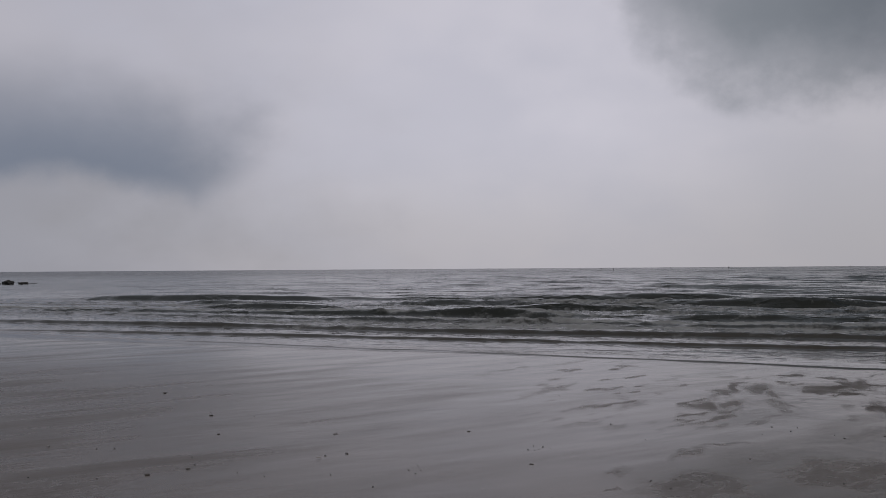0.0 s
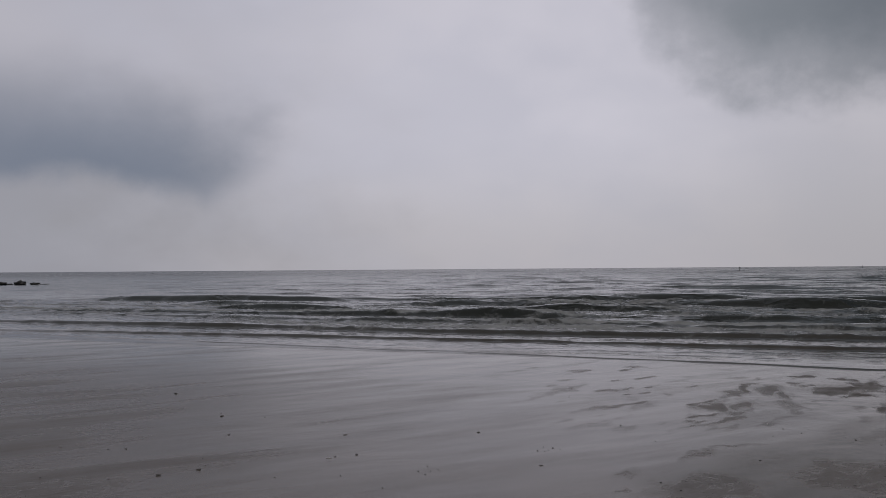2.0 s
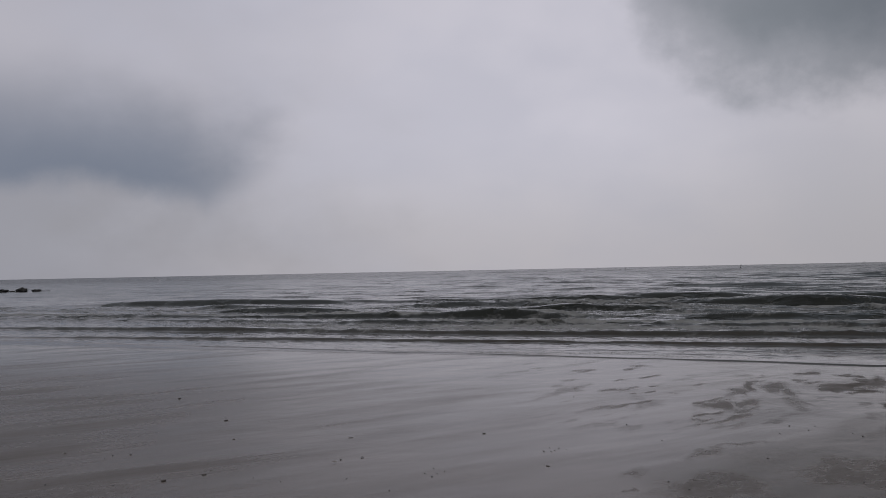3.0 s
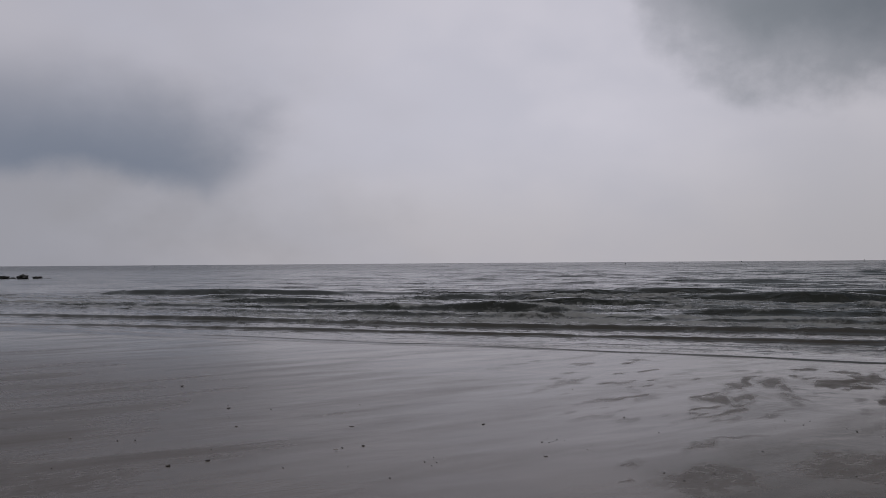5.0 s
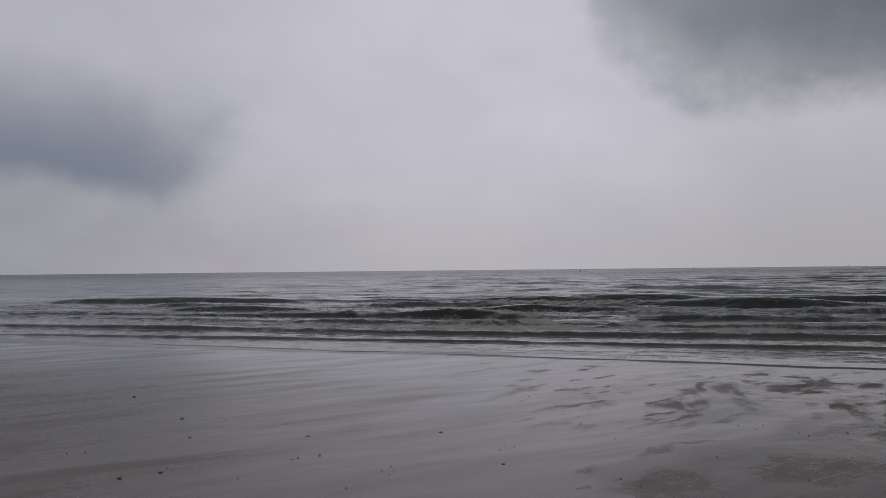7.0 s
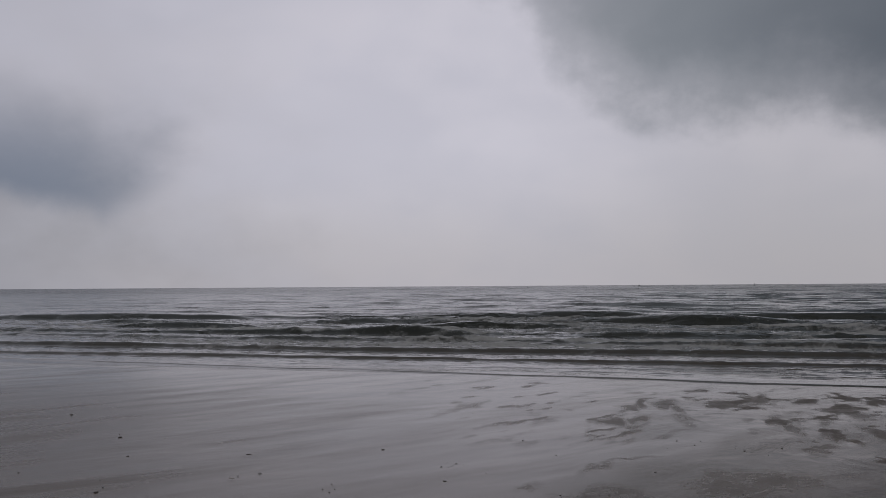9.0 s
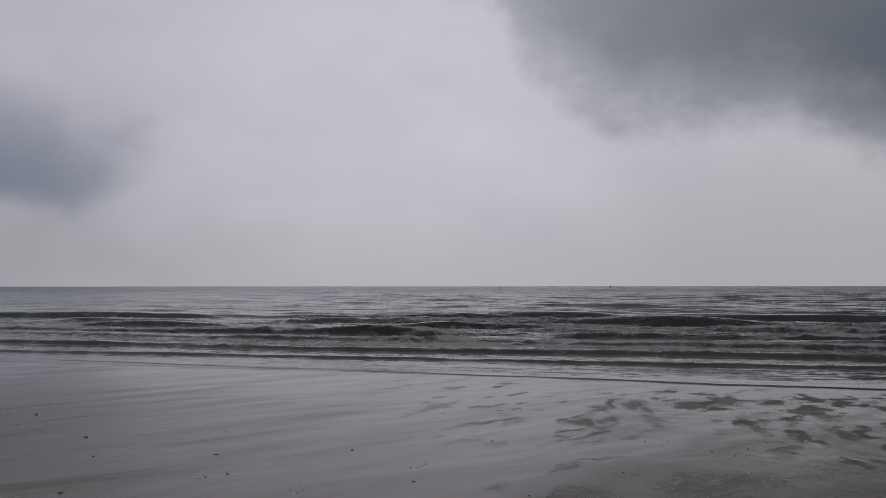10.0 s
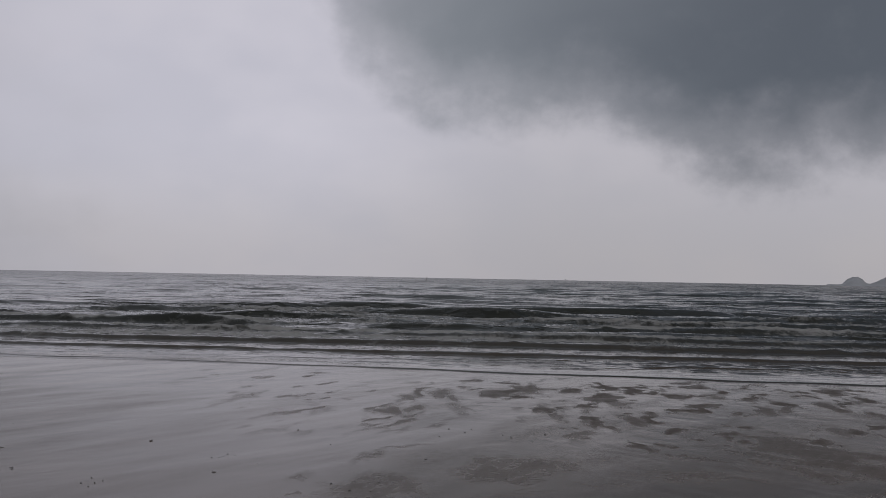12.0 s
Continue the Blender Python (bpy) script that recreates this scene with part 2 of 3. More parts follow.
def rings(*runs):
    """Radii in runs of (from, to, ratio)."""
    return np.concatenate([a * c ** np.arange(int(round(math.log(b / a) / math.log(c)))) for a, b, c in runs])


# ---- the beach ----
# drained patches: place, half length, its turn, half depth, how far drained
PATCHES_WEST = [
    (-2.62, 11.51, 0.45, 37, 0.34, 0.2), (-1.54, 8.09, 0.18, 49, 0.17, 0.35), (-0.81, 11.13, 0.43, 55, 0.27, 0.22), (1.21, 7.2, 0.07, 21, 0.06, 0.8),
    (1.34, 7.65, 0.15, 22, 0.24, 0.55), (1.46, 13.04, 0.65, 52, 0.37, 0.6), (1.66, 7.13, 0.3, 20, 0.3, 0.5), (1.87, 8.64, 0.21, 40, 0.17, 0.3),
    (2.13, 8.34, 0.31, 31, 0.21, 0.8), (2.21, 11.38, 0.48, 51, 0.29, 0.5), (2.25, 12.13, 0.13, 176, 0.27, 0.45), (2.59, 8.83, 0.41, 43, 0.15, 0.7),
]
PATCHES_MIDDLE = [
    (2.68, 10.73, 0.09, 177, 0.21, 0.35), (2.78, 13.27, 0.41, 49, 0.19, 0.4), (2.81, 12.54, 0.12, 31, 0.17, 0.6), (3.08, 11.42, 0.16, 156, 0.44, 0.95),
    (3.29, 13.91, 0.54, 49, 0.29, 0.4), (3.4, 11.36, 0.22, 28, 0.44, 0.95), (3.63, 12.48, 0.12, 176, 0.29, 0.9), (3.95, 11.34, 0.2, 134, 0.51, 0.6),
    (3.97, 13.06, 0.46, 54, 0.51, 0.9), (4.11, 9.32, 0.3, 34, 0.36, 0.5), (4.21, 12.18, 0.24, 96, 0.35, 0.7), (4.26, 12.84, 0.18, 174, 0.46, 0.9),
    (4.37, 10.24, 0.2, 21, 0.26, 0.55), (4.53, 11.75, 0.15, 174, 0.17, 0.45),
]
PATCHES_EAST = [
    (4.61, 9.11, 0.24, 18, 0.36, 0.75), (4.68, 11.16, 0.1, 174, 0.21, 0.5), (4.9, 10.35, 0.14, 134, 0.41, 0.85), (5.02, 12.7, 0.29, 174, 0.39, 0.95),
    (5.05, 8.17, 0.38, 12, 0.39, 0.45), (5.1, 9.83, 0.1, 173, 0.68, 0.65), (5.12, 11.32, 0.22, 98, 0.38, 0.8), (5.3, 11, 0.09, 174, 0.26, 0.7),
    (5.34, 7.06, 0.33, 137, 0.26, 0.4), (5.59, 10.87, 0.23, 22, 0.46, 0.8), (5.6, 11.75, 0.14, 174, 0.29, 0.65), (5.62, 12.97, 0.17, 150, 0.56, 0.85),
    (5.7, 9.96, 0.42, 86, 0.36, 0.9), (5.71, 8.67, 0.24, 173, 0.25, 0.45),
    (5.81, 8.24, 0.3, 118, 0.28, 0.45),
]
PATCHES_FAR_EAST = [
    (6.19, 11.36, 0.13, 170, 0.35, 0.6), (6.21, 11.3, 0.22, 22, 0.28, 0.7), (6.35, 7.81, 0.39, 103, 0.3, 0.5),
    (6.38, 7.22, 0.34, 104, 0.37, 0.5), (6.71, 9.23, 0.19, 169, 0.31, 0.5), (6.71, 10.27, 0.22, 170, 0.21, 0.4), (7.45, 9.01, 0.14, 169, 0.23, 0.6),
    (7.71, 8.76, 0.43, 95, 0.45, 0.7), (7.84, 10.47, 0.16, 125, 0.46, 0.8), (8.08, 11.83, 0.15, 171, 0.42, 0.85), (8.22, 10.51, 0.17, 105, 0.54, 0.8),
    (8.6, 11.56, 0.14, 171, 0.35, 0.6), (9.02, 10.59, 0.37, 89, 0.51, 0.95), (9.03, 9.84, 0.22, 89, 0.41, 0.7), (9.34, 11.83, 0.18, 171, 0.23, 0.4),
    (9.87, 10.91, 0.19, 99, 0.42, 0.85),
]
SHOULDERS = [
    (3.2, 7.6, 0.75, 5, 0.75, 0.72), (1.9, 7.2, 0.5, 10, 0.5, 0.78), (2.6, 8.2, 0.5, 15, 0.5, 0.4), (4.6, 7.9, 1.1, 170, 0.8, 0.42),
    (6.4, 8.0, 1.2, 150, 0.9, 0.48), (7.8, 9.0, 1.3, 140, 0.9, 0.36), (4.3, 7.0, 1.0, 0, 0.5, 0.6), (-3.4, 7.4, 1.4, 10, 0.9, 0.8),
]
PATCHES = SHOULDERS + PATCHES_WEST + PATCHES_MIDDLE + PATCHES_EAST + PATCHES_FAR_EAST


def ground_height(x, y):
    u, v = shore_coords(x, y)
    c, s = math.cos(-STREAK), math.sin(-STREAK)
    bar = np.zeros_like(x)
    near = (np.hypot(x, y) < 22) & (y > 0)
    px = x[near] + 0.07 * fbm(x[near] * 4.5, y[near] * 2.2, 11, 5, 0.6)
    py = y[near] + 0.19 * fbm(x[near] * 4.2, y[near] * 2.4, 12, 4, 0.55)
    inside = np.zeros_like(px)
    for cx, cy, half, turn, deep, drained in PATCHES:
        away = math.hypot(cx, cy)
        ax, ay = half * math.cos(radians(turn)), half * math.sin(radians(turn))
        bx, by = deep * cx / away, deep * cy / away
        det = ax * by - ay * bx
        dx, dy = px - cx, py - cy
        d = np.hypot((dx * by - dy * bx) / det, (ax * dy - ay * dx) / det)
        inside = np.maximum(inside, drained * smooth(1.65, 0.30, d))
    bar[near] = 0.80 * inside * (0.86 + 0.16 * fbm(px * 2.5, py * 2.0, 13))
    # the ebb's finer marks, thicker in the east
    flat = fbm((c * x + s * y) * 0.9, (-s * x + c * y) * 2.4, 21, 5)
    speck = smooth(0.25, 1.0, flat + 0.10 * smooth(2.0, 7.0, x)) * smooth(-1.0, 6.0, x + 0.25 * (9 - y)) * smooth(15.5, 12.0, v)
    bar = np.maximum(bar, 0.34 * speck)
    # short dashes of bare sand between the pools
    ca, sa = math.cos(radians(50)), math.sin(radians(50))
    dash = fbm((ca * x + sa * y) * 1.7, (ca * y - sa * x) * 5.0, 25, 4, 0.5)
    dash = smooth(0.22, 0.95, dash) * smooth(-1.0, 3.0, x) * smooth(8.8, 10.6, y) * smooth(16.8, 15.6, v) * smooth(4.4, 2.8, x)
    bar = np.maximum(bar, 0.64 * dash)
    # and rounder ones, close together, in the east
    ca, sa = math.cos(radians(32)), math.sin(radians(32))
    blot = fbm((ca * x - sa * y) * 3.2 + 0.3 * fbm(x * 3, y * 3, 29, 2), (sa * x + ca * y) * 1.75, 27, 5, 0.6)
    blot = smooth(-0.05, 1.10, blot) * smooth(3.6, 5.2, x) * smooth(6.8, 8.4, y) * smooth(16.6, 15.2, v)
    bar = np.maximum(bar, 0.86 * blot)
    # low dry shoulders close by, where the film has drained
    shoulder = smooth(0.2, 0.9, fbm(x * 0.35 - 0.2 * y, y * 0.5, 31, 3) + smooth(9.5, 6.5, y) * smooth(-1, 5, x) * 0.7)
    bar = np.maximum(bar, 0.50 * shoulder * smooth(11.5, 7.5, np.hypot(x, y)) * smooth(-2.0, 2.0, x))
    bar = np.maximum(bar, smooth(-0.8, -3.8, x) * smooth(10.0, 6.8, y) * (y > 0) * (0.58 + 0.22 * fbm(x * 1.6, y * 0.9, 33, 4)))
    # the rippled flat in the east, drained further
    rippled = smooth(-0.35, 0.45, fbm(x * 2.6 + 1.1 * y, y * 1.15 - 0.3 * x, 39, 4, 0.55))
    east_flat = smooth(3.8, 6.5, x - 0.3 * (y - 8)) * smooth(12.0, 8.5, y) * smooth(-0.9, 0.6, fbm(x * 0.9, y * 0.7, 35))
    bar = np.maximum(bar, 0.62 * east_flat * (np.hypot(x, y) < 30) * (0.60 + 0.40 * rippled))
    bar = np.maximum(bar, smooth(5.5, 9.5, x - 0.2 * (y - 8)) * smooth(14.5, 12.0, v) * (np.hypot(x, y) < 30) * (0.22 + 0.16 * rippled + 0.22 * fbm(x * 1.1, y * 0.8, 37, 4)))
    ruck = smooth(2.0, 6.0, x) * (np.hypot(x, y) < 22) * smooth(16.5, 14.0, v)
    z = bar * 0.0022 + 0.0016 * ruck * rippled + 0.004 * fbm((c * x + s * y) * 0.35, (-s * x + c * y) * 1.3, 41, 3) * (np.hypot(x, y) < 60)
    z = z - 0.028 * np.maximum(v - 17.2, 0)
    z = np.maximum(z, -3.5) + 0.02 * np.clip(-8 - v, 0, 120)
    return z, (bar,)


BEARINGS = np.concatenate([spread((-48, 60, 0.12)), spread((60, 312, 3.0))])
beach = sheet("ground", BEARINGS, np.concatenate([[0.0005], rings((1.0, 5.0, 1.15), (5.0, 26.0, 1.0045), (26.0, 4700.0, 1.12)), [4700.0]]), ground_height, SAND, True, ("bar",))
tagged(beach, "wet grey-brown sand flat left by the ebb, glossy with a thin film of water", "beach", kind="structure")

# ---- the sea ----
# a line of waves: way out, height, length in front, length behind, drift along the shore, foam, lowest part of its height,
# and its swells: place along the shore, half length, gain
SURF_LINES = [
    (20.3, 0.062, 0.10, 0.7, -0.03, 0.15, 0.75, ((-14, 7, 0.9), (-2, 5, 1.0), (9, 6, 0.9))),
    (23.0, 0.120, 0.15, 1.0, -0.03, 0.75, 0.72, ((-18, 5, 0.9), (-6, 6, 0.95), (4, 4, 1.0), (13, 5, 1.1))),
    (26.6, 0.120, 0.17, 1.3, -0.06, 0.85, 0.45, ((-22, 5, 0.9), (-12, 4, 0.8), (2, 7, 1.1), (12, 5, 1.0))),
    (30.4, 0.185, 0.20, 1.7, -0.02, 1.00, 0.42, ((-24, 4, 0.85), (-17.5, 4, 0.95), (-10.6, 3.0, 1.12), (-2, 5, 0.7), (6, 5, 0.85), (15, 6, 0.85))),
]
BREAKER_LINES = [
    (35.6, 0.200, 0.26, 1.9, 0.00, 0.80, 0.18, ((-21.6, 3.2, 0.85), (-8, 3.5, 0.9), (3, 5, 0.6), (13, 5, 0.7))),
    (40.2, 0.310, 0.38, 2.3, 0.05, 0.70, 0.22, ((-26, 4, 0.5), (-13.8, 4.5, 0.72), (-2.0, 5.0, 1.1), (12, 6, 0.4))),
    (46.8, 0.340, 0.50, 2.8, 0.12, 0.00, 0.15, ((-31, 8, 1.05), (-7, 7, 0.85), (5, 9, 0.95), (20, 8, 0.45))),
    (53.5, 0.150, 0.55, 2.4, 0.08, 0.00, 0.15, ((-20, 5, 0.6), (4, 8, 0.5), (16, 6, 0.5), (27, 6, 0.4))),
]
SWELL_LINES = [
    (60.0, 0.190, 0.70, 2.8, 0.04, 0.00, 0.10, ((-40, 7, 0.6), (-14, 6, 0.5), (10, 7, 0.6), (26, 7, 0.5))),
    (72.0, 0.210, 0.90, 3.6, -0.02, 0.00, 0.10, ((-30, 7, 0.6), (-4, 8, 0.5), (18, 7, 0.7), (36, 8, 0.8))),
    (88.0, 0.220, 1.10, 4.2, 0.02, 0.00, 0.12, ((-52, 9, 0.5), (-18, 8, 0.5), (12, 9, 0.7), (40, 9, 0.9))),
    (110.0, 0.230, 1.40, 5.0, -0.03, 0.00, 0.15, ((-40, 12, 0.6), (0, 12, 0.9), (30, 10, 0.9), (60, 10, 0.9))),
    (135.0, 0.240, 1.60, 6.0, 0.03, 0.00, 0.15, ((-70, 14, 0.5), (-16, 12, 0.8), (22, 12, 0.9), (62, 14, 0.9))),
]


def sea_height(x, y):
    u, v = shore_coords(x, y)
    rim = 17.0 - 0.13 * (u + 1.5) + 0.22 * along(u, 0.35, 51)
    rim = np.where(np.abs(u) > 22, 17.0 - 0.13 * (np.sign(u) * 22 + 1.5), rim)
    out = v - rim
    z = 0.006 + 0.011 * np.exp(-((out - 0.04) / 0.045) ** 2)
    z = np.where(out < 0, 0.006 - 0.06 * np.abs(out) ** 0.7, z)
    foam, bare, lumpy = np.zeros_like(x), np.zeros_like(x), np.zeros_like(x)
    for way_out, tall, front, back, drift, spill, least, swells in SURF_LINES + BREAKER_LINES + SWELL_LINES:
        k = int(way_out)
        line = way_out + drift * u + (0.25 + 0.014 * way_out) * along(u, 0.09, 61 + 9 * k) + 0.14 * along(u, 0.5, 66 + 9 * k)
        size = np.full_like(u, least)
        for mid, half, gain in swells:
            size = np.maximum(size, gain * np.exp(-np.abs((u - mid) / half) ** 2.4))
        # between its swells the wave has broken
        broken = smooth(0.85, 0.45, size) if spill else 0.0
        size = tall * size * (1 + 0.30 * along(u, 0.22, 81 + 7 * k)) * (0.84 + 0.16 * smooth(-24, -9, u) if way_out < 28 else 1.0) * (1 - 0.5 * smooth(-6, -30, u) * (way_out > 50))
        d = v - line
        z = z + size * np.exp(-np.abs(d / np.where(d < 0, front, back)) ** 1.8)
        z = z - 0.22 * size * np.exp(-((d + 2.6 * front) / (1.6 * front)) ** 2)
        face = np.exp(-((d + 0.6 * front) / (0.8 * front)) ** 2)
        bare = np.maximum(bare, face * (1 - 0.7 * broken))
        if spill:
            ragged = d - 0.9 * front * fbm(u * 0.8, v * 0.3, 171 + k, 3)
            patch = smooth(-0.4, 0.4, along(u, 0.16, 101 + 5 * k) + 0.9 * spill - 0.5)
            foam = np.maximum(foam, spill * patch * smooth(-0.3 * front, 0.4 * front, ragged) * smooth(back * 2.0, 0.1, d))
            patch = patch * (0.25 + 0.75 * smooth(-22, -11, u))
            white = (1 - 0.45 * smooth(6, 12, u)) * spill * broken * patch * smooth(-1.6 * front, -0.6 * front, ragged) * smooth(1.1 * back, 0.0, d)
            foam = np.maximum(foam, 1.15 * white)
            lumpy = np.maximum(lumpy, white * tall)
    z = z + lumpy * (0.30 + 0.40 * fbm(u * 1.3, v * 2.2, 177, 4, 0.6))
    lace = (0.42 + 0.36 * fbm(u * 0.12, v * 0.35, 111, 3)) * smooth(21.0, 25.0, v) * smooth(46.0, 36.0, v) * (0.45 + 0.55 * smooth(-26, -6, u))
    foam = np.maximum(foam, lace + 0 * u) * (1 - 0.6 * bare) - 0.06 * bare
    calm = 0.35 + 0.65 * smooth(-0.95, -0.25, u / np.maximum(v, 1.0))
    open_sea = smooth(36, 90, v)
    z = z + calm * open_sea * 0.22 * (0.6 - np.abs(fbm(u * 0.06, v * 0.11, 121, 3))) * smooth(1100, 400, v)
    z = z + calm * smooth(200, 500, v) * 0.34 * (0.6 - np.abs(fbm(u * 0.016, v * 0.030, 123, 3)))
    z = z + smooth(40, 70, v) * smooth(420, 200, v) * calm * 0.085 * fbm(u * 0.12, v * 0.42, 125, 3)
    z = z + calm * smooth(22, 36, v) * smooth(260, 120, v) * 0.05 * fbm(u * 0.22, v * 1.2, 131, 4)
    z = z + smooth(20.5, 24, v) * smooth(60, 40, v) * foam * 0.05 * fbm(u * 2.4, v * 4.5, 141, 3)
    z = z + 0.007 * smooth(17.6, 19.5, v) * smooth(27, 24, v) * fbm(u * 3.5, v * 6.0, 145, 3)
    # the backwash, rucked up where it runs into the next wave
    z = z + (0.016 + 0.014 * smooth(1.0, 6.0, u)) * smooth(-7.0, 3.0, u) * smooth(17.2, 17.9, v) * smooth(20.3, 19.4, v) * fbm(u * 1.3, v * 3.4, 161, 3)
    # short wavelets all over the open water, longer and lower the farther out
    dice = random.Random(23)
    for _ in range(900):
        far = 27.0 * (420.0 / 27.0) ** dice.random()
        mid = far * math.tan(radians(dice.uniform(-47, 25)))
        half, tall = far ** 0.5 * dice.uniform(0.35, 1.2), dice.uniform(0.02, 0.055) * (far / 40) ** 0.6
        tall *= 0.45 if mid < -0.45 * far else 1.0
        front, back, tilt = max(tall * dice.uniform(1.6, 2.4), 0.006 * far), max(tall * dice.uniform(6, 11), 0.014 * far), dice.uniform(-0.06, 0.06)
        pick = np.nonzero((np.abs(u - mid) < 2.2 * half) & (np.abs(v - far) < 4 * back + 0.2 * half))
        du, d = u[pick] - mid, v[pick] - far
        d = d - tilt * du - 0.05 * half * np.sin(du * 2.1 / half + far)
        z[pick] += tall * np.exp(-(du / half) ** 2 - np.abs(d / np.where(d < 0, front, back)) ** 1.8)
    deep = smooth(18.0, 30.0, v)
    # patches that the wind ruffles, wider the farther out
    dark = np.zeros_like(x)
    for lo, hi, across, out_f, seed in ((24, 50, 0.55, 1.3, 301), (45, 95, 0.32, 0.50, 305), (85, 200, 0.18, 0.18, 309), (180, 500, 0.09, 0.062, 313), (450, 5000, 0.035, 0.013, 317)):
        band = smooth(lo, lo * 1.25, v) * smooth(hi * 1.15, hi * 0.9, v)
        dark = np.maximum(dark, band * smooth(0.05, 0.70, fbm(u * across, v * out_f, seed, 4, 0.6)))
    # the backwash churns where it meets the next wave
    churn = smooth(-14.0, -4.0, u) * smooth(17.4, 18.2, v) * smooth(20.9, 20.0, v) * smooth(-0.5, 0.3, fbm(u * 0.5, v * 1.2, 331, 3))
    dark = np.maximum(dark, (0.35 + 0.6 * smooth(-2, 4, u)) * churn)
    return z, (foam, deep, np.maximum(dark * (0.35 + 0.65 * calm), (0.20 + 0.45 * (1 - calm)) * smooth(36, 80, v)), smooth(60.0, 320.0, v))


sea_rings = np.concatenate([rings((13.5, 15.0, 1.01), (15.0, 23.0, 1.0022), (23.0, 62.0, 1.0032), (62.0, 260.0, 1.0042), (260.0, 900.0, 1.009), (900.0, 4700.0, 1.025)), [4700.0]])
sea = sheet("water", np.concatenate([spread((-100, -30, 2.0)), spread((-30, 48, 0.10)), spread((48, 116, 2.0))]), sea_rings, sea_height, WATER, False, ("foam", "deep", "ruffle", "choppy"))
tagged(sea, "grey-green sea with low breaking waves and streaks of foam", "sea", kind="structure")


# ---- things ----


def part(name, bm, mat, parent, label=""):
    mesh = bpy.data.meshes.new(name)
    bm.to_mesh(mesh)
    bm.free()
    mesh.materials.append(mat)
    mesh.shade_smooth()
    ob = new(name, mesh)
    ob.parent = parent
    return tagged(ob, label)


def lump(radius, squash, rough, seed, detail=3, freq=1.2):
    """An uneven stone, its foot a little below its origin."""
    bm = bmesh.new()
    bmesh.ops.create_icosphere(bm, subdivisions=detail, radius=radius)
    for v in bm.verts:
        p = v.co / radius
        k = 1 + rough * noise.fractal(p * freq + Vector((seed, seed * 1.7, 0)), 1.0, 2.0, 4)
        v.co = Vector((v.co.x * k * squash[0], v.co.y * k * squash[1], v.co.z * k * squash[2]))
    low = min(v.co.z for v in bm.verts)
    for v in bm.verts:
        v.co.z -= low * 0.72
    return bm


def thing(name, bm, mat, m, label, category, group=""):
    ob = part(name, bm, mat, None)
    ob.matrix_world = m
    return tagged(ob, label, category, group)


def tube(a, b, ra, rb, sides=10):
    bm = bmesh.new()
    a, b = Vector(a), Vector(b)
    m = Matrix.Translation((a + b) / 2) @ (b - a).to_track_quat("Z", "Y").to_matrix().to_4x4()
    bmesh.ops.create_cone(bm, cap_ends=True, segments=sides, radius1=ra, radius2=rb, depth=(b - a).length, matrix=m)
    return bm


def polar(bearing, distance, z=0.0):
    a = radians(bearing)
    return (distance * math.sin(a), distance * math.cos(a), z)


# the reef that breaks the surface in the west
REEF = ((-25.6, 133, 0.55, (1.5, 0.9, 0.45), 1), (-24.6, 134, 0.50, (1.5, 0.9, 0.6), 2), (-25.1, 136, 0.26, (1.4, 0.9, 0.4), 6),
        (-23.85, 133, 0.36, (1.5, 0.9, 0.5), 3), (-23.4, 135, 0.34, (1.9, 0.8, 0.2), 4), (-26.4, 132, 0.8, (1.5, 1.0, 0.5), 5))
for bearing, dist, size, squash, seed in REEF:
    thing("reef_rock", lump(size, squash, 0.5, seed, 4, 1.8), ROCK, pose(*polar(bearing, dist, -0.06), 0, 0, 30 * seed % 50 - 25), "low black reef rock standing out of the shallow sea", "rock", "reef rocks")


def marker(mast, flag, spar):
    """A fishing marker: a float with a weighted spar and a flag or a topmark."""
    root = new("fishing_marker")
    bm = bmesh.new()
    bmesh.ops.create_uvsphere(bm, u_segments=14, v_segments=8, radius=0.28)
    for v in bm.verts:
        v.co.z = v.co.z * 0.75 + 0.08
    part("float", bm, FLOAT, root)
    part("mast", tube((0, 0, 0.0), (0, 0, mast), spar, spar * 0.7), POLE, root)
    bm = bmesh.new()
    if flag:
        n = 7
        cols = [[bm.verts.new((0.04 + 0.5 * i / n * flag, 0.05 * math.sin(i * 1.1) + s, z)) for z in (mast - 0.45 * flag, mast)] for s in (-0.01, 0.01) for i in range(n + 1)]
        front, rear = cols[:n + 1], cols[n + 1:]
        for i in range(n):
            bm.faces.new((front[i][0], front[i + 1][0], front[i + 1][1], front[i][1]))
            bm.faces.new((rear[i][0], rear[i][1], rear[i + 1][1], rear[i + 1][0]))
            for e in (0, 1):
                bm.faces.new((front[i][e], rear[i][e], rear[i + 1][e], front[i + 1][e]))
        for i in (0, n):
            bm.faces.new((front[i][0], front[i][1], rear[i][1], rear[i][0]))
        bmesh.ops.recalc_face_normals(bm, faces=bm.faces)
        part("flag", bm, FLAG, root)
    else:
        bmesh.ops.create_uvsphere(bm, u_segments=10, v_segments=6, radius=0.20, matrix=Matrix.Translation((0, 0, mast)))
        part("topmark", bm, FLAG, root)
    return tagged(root, "dark fishing marker, a float with a mast, riding on the sea", "buoy", "fishing markers")


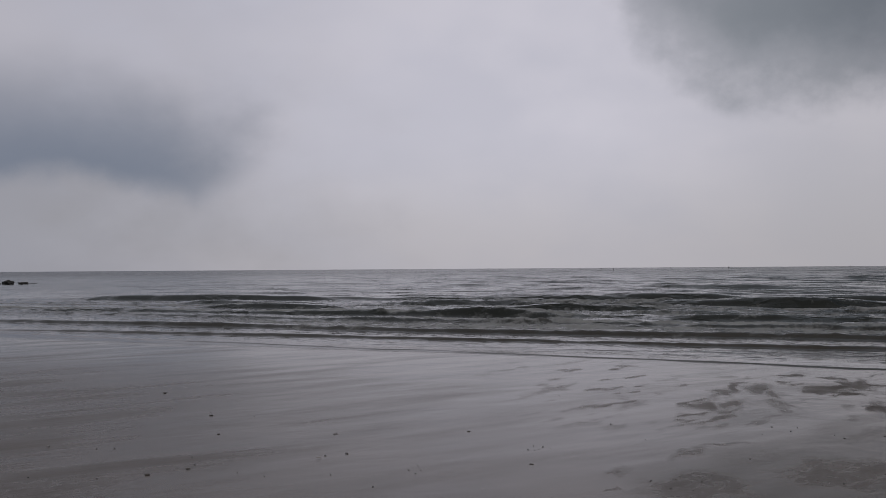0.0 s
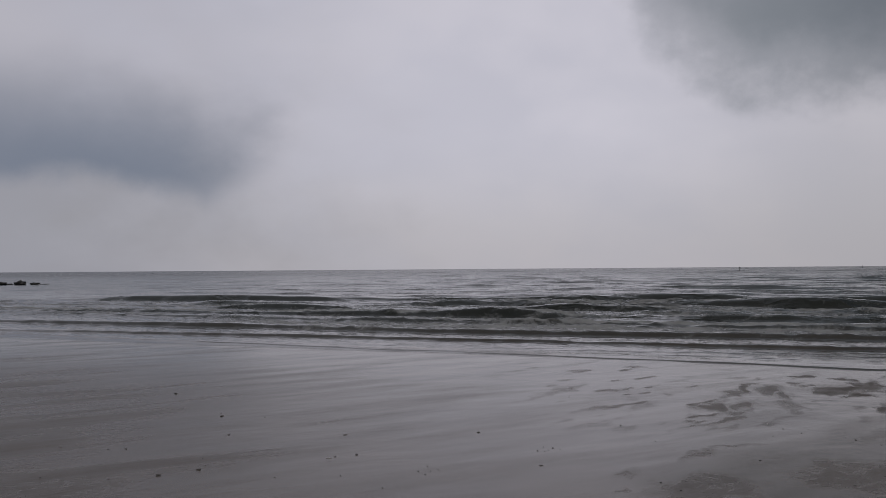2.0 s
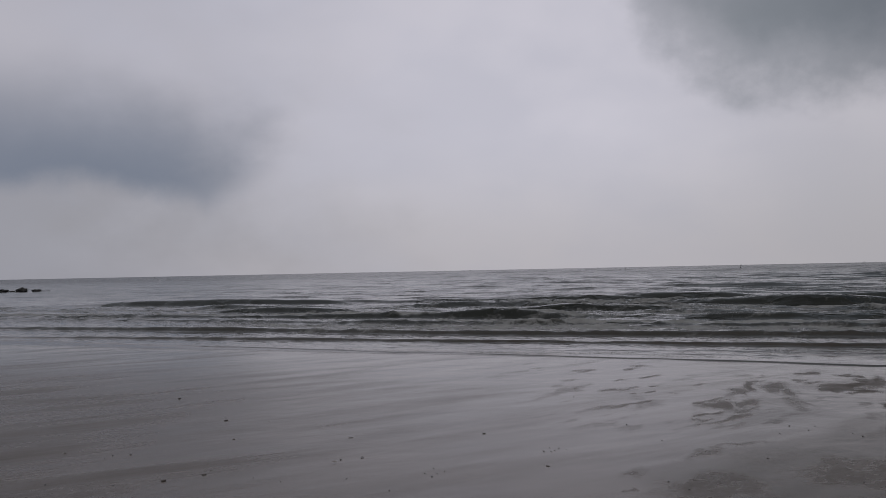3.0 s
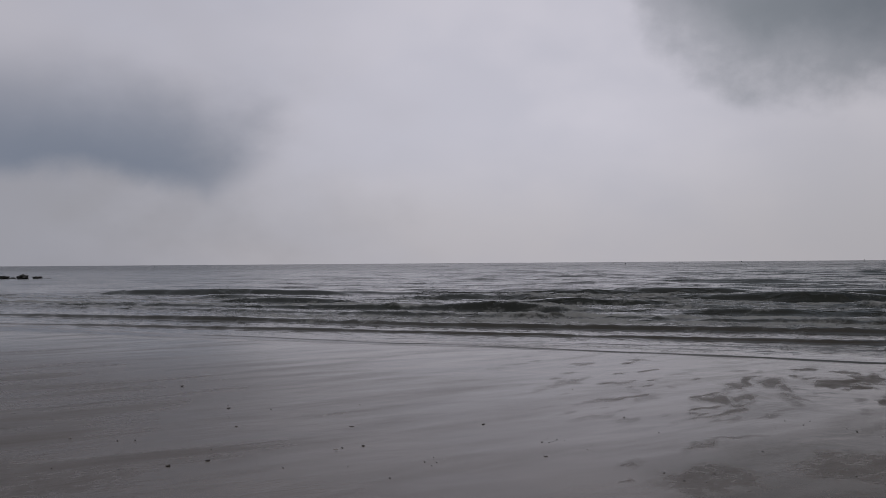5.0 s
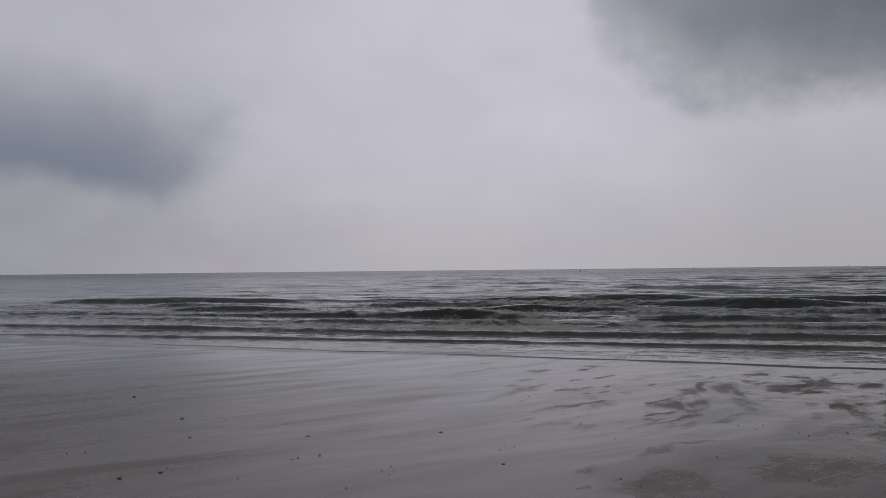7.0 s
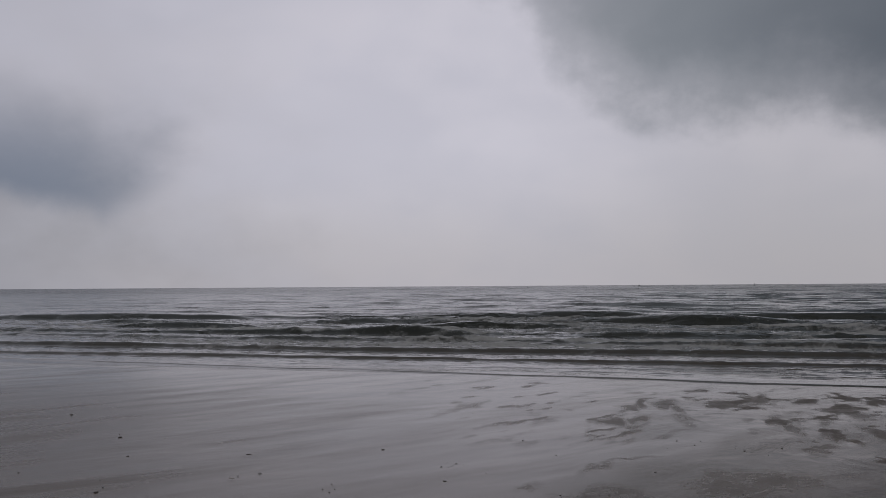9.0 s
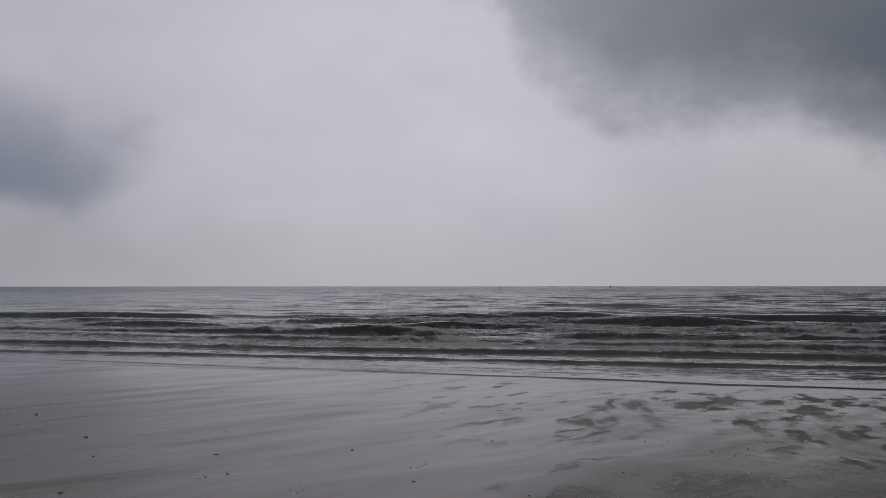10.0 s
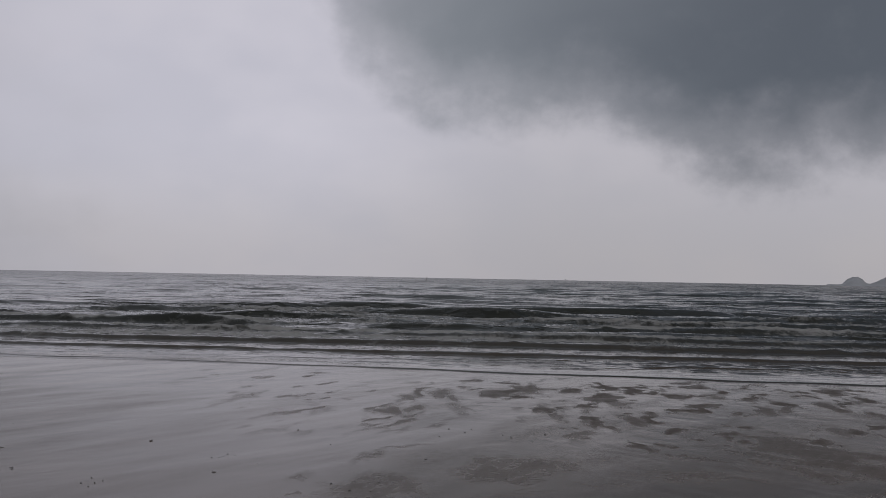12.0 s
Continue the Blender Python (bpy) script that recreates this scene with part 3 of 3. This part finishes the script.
MARKERS = ((16.69, 395, 2.2, 0.8), (10.15, 350, 2.5, 0.0), (9.45, 640, 3.0, 0.0), (8.55, 760, 3.6, 0.0), (8.2, 820, 3.2, 0.0), (13.25, 800, 3.0, 0.0), (13.45, 860, 3.0, 0.0),
           (0.95, 700, 3.2, 0.0), (-4.4, 900, 3.2, 0.0), (-6.5, 880, 3.4, 0.0), (-11.5, 760, 2.6, 0.0), (-17.6, 600, 2.4, 0.0), (23.2, 720, 2.8, 0.9), (25.0, 640, 3.0, 0.9), (29.5, 700, 3.0, 0.0), (20.9, 900, 3.0, 0.0))
for bearing, dist, mast, flag in MARKERS:
    ob = marker(mast * 0.75 if flag else mast * 0.42, flag, 0.04 + dist * 0.00008)
    ob.matrix_world = pose(*polar(bearing, dist, 0.0), 2, 3, 10 * bearing % 40)


def headland():
    """A low wooded cape, its crown a dome with a saddle and a second rise."""
    bm = bmesh.new()
    cols = []
    for i in range(90):
        b = 39.3 + i * 0.13
        row = []
        for j in range(14):
            s = j / 13
            dome = 16.5 * math.exp(-((b - 41.1) / 0.52) ** 4) + 34 * math.exp(-((b - 43.35) / 0.95) ** 2) + 20 * math.exp(-((b - 47.5) / 2.2) ** 2)
            spit = 5.0 * float(smooth(39.5, 39.75, b))
            rough = 1 + 0.16 * float(fbm(np.array(b * 9.0), np.array(s * 4.0), 151, 3))
            z = (spit + dome * rough) * math.sin(math.pi * min(s * 1.15, 1.0)) ** 0.6 if s < 0.87 else -3
            row.append(bm.verts.new(polar(b, 2450 + 240 * s, z - 1.5)))
        cols.append(row)
    for a, b in zip(cols, cols[1:]):
        for j in range(13):
            bm.faces.new((a[j], b[j], b[j + 1], a[j + 1]))
    bmesh.ops.recalc_face_normals(bm, faces=bm.faces)
    return bm


thing("headland", headland(), HEADLAND, pose(0, 0, 0), "far wooded headland, sea haze put into its pale grey colour", "headland")

# what the ebb left on the sand
SHELL_SPOTS = [
    (-3.75, 12.84), (-3.72, 9.01), (-1.09, 9.57), (-0.88, 8.58), (0.24, 9.68), (0.72, 8.04),
    (-2.27, 9.62), (-2.13, 7.96), (-2.4, 7.75), (-1.1, 8.37), (-2.64, 10.84),
]
PEBBLE_SPOTS_WEST = [
    (-3.33, 7.68), (-2.76, 7.62), (-2.22, 8.43), (-2.12, 8.14), (-1.69, 7.81), (-1.44, 7.66),
    (-2.7, 11.05), (-2.48, 10.18), (-2.13, 10.73), (-3.06, 8.9), (-3.22, 8.88), (-3.25, 8.75),
    (-1.16, 11.07), (-0.67, 11.13), (-0.58, 12.28), (-0.04, 10.41), (-1.06, 8.49), (-0.92, 7.71),
    (-0.55, 7.28), (0.82, 8.9), (0.75, 8.71), (0.81, 8.68), (0.85, 8.73), (0.9, 8.84),
    (-0.23, 8.05), (-0.3, 7.86), (-0.2, 7.85), (0.28, 7.18),
]
PEBBLE_SPOTS_EAST = [
    (1.47, 12.29), (1.91, 9.15), (2.6, 8.21), (3.59, 9.78), (3.35, 9.83), (3.44, 9.55),
    (3.78, 9.32), (3.1, 9.38), (1.58, 7.41), (1.67, 7.14), (3.01, 7.27), (1.82, 7.08),
    # (4.24, 9.26) and (3.94, 8.9): pebbles standing in for birds' reflections
    (1.78, 7.44), (1.22, 8.54), (1.11, 8.34), (4.24, 9.26), (3.94, 8.9), (3.73, 8.08),
    (4.96, 7.08), (6.43, 6.96), (1.74, 10.07), (1.96, 7.37), (0.96, 8.77), (3.81, 9.16),
    (4.17, 6.97), (6.98, 8.0), (-0.84, 12.37), (-0.14, 7.92), (-0.24, 7.73),
]


def shell_half(size, seed):
    """A ribbed bivalve half, hollow side down."""
    bm = bmesh.new()
    rows = []
    for j in range(7):
        s = j / 6
        row = []
        for i in range(15):
            a = math.pi * (0.06 + 0.88 * i / 14)
            rib = 1 + 0.035 * math.cos(i * math.pi) * s
            r = size * s * rib * (1 + 0.08 * noise.noise(Vector((i * 0.4, seed, 0))))
            row.append(bm.verts.new((r * math.cos(a) * 1.15, r * math.sin(a) - size * 0.5, size * 0.45 * (1 - s ** 2.2) + 0.001)))
        rows.append(row)
    for a, b in zip(rows, rows[1:]):
        for i in range(14):
            bm.faces.new((a[i], b[i], b[i + 1], a[i + 1]))
    bmesh.ops.remove_doubles(bm, verts=bm.verts, dist=0.0004)
    thick = bmesh.ops.extrude_face_region(bm, geom=bm.faces[:])
    for v in thick["geom"]:
        if isinstance(v, bmesh.types.BMVert):
            v.co *= 0.94
    bmesh.ops.recalc_face_normals(bm, faces=bm.faces)
    return bm


rng = random.Random(5)
for k, (x, y) in enumerate(SHELL_SPOTS):
    turn = rng.uniform(0, 360)
    if k in (1, 9):
        thing("sea_shell", shell_half(rng.uniform(0.018, 0.024), k), SHELL, pose(x, y, 0.002, 6, -5, turn), "pale ribbed half shell lying on wet sand", "shell", "shells on the sand")
    else:
        size = rng.uniform(0.012, 0.017)
        thing("worm_cast", lump(size, (rng.uniform(1.0, 1.5), 1.0, rng.uniform(0.18, 0.30)), 0.7, k + 3, 3, 2.4), CAST, pose(x, y, 0.0, 0, 0, turn), "small crumbled mound of dark wet sand thrown up on the flat", "worm cast", "worm casts")
for k, (x, y) in enumerate(PEBBLE_SPOTS_WEST + PEBBLE_SPOTS_EAST):
    size = rng.uniform(0.005, 0.009)
    thing("pebble", lump(size, (1.3, 0.9, 0.36), 0.35, k * 1.3, 2), STONE, pose(x, y, 0.0, 0, 0, rng.uniform(0, 360)), "small dark pebble half sunk in wet sand", "pebble", "pebbles on the sand")
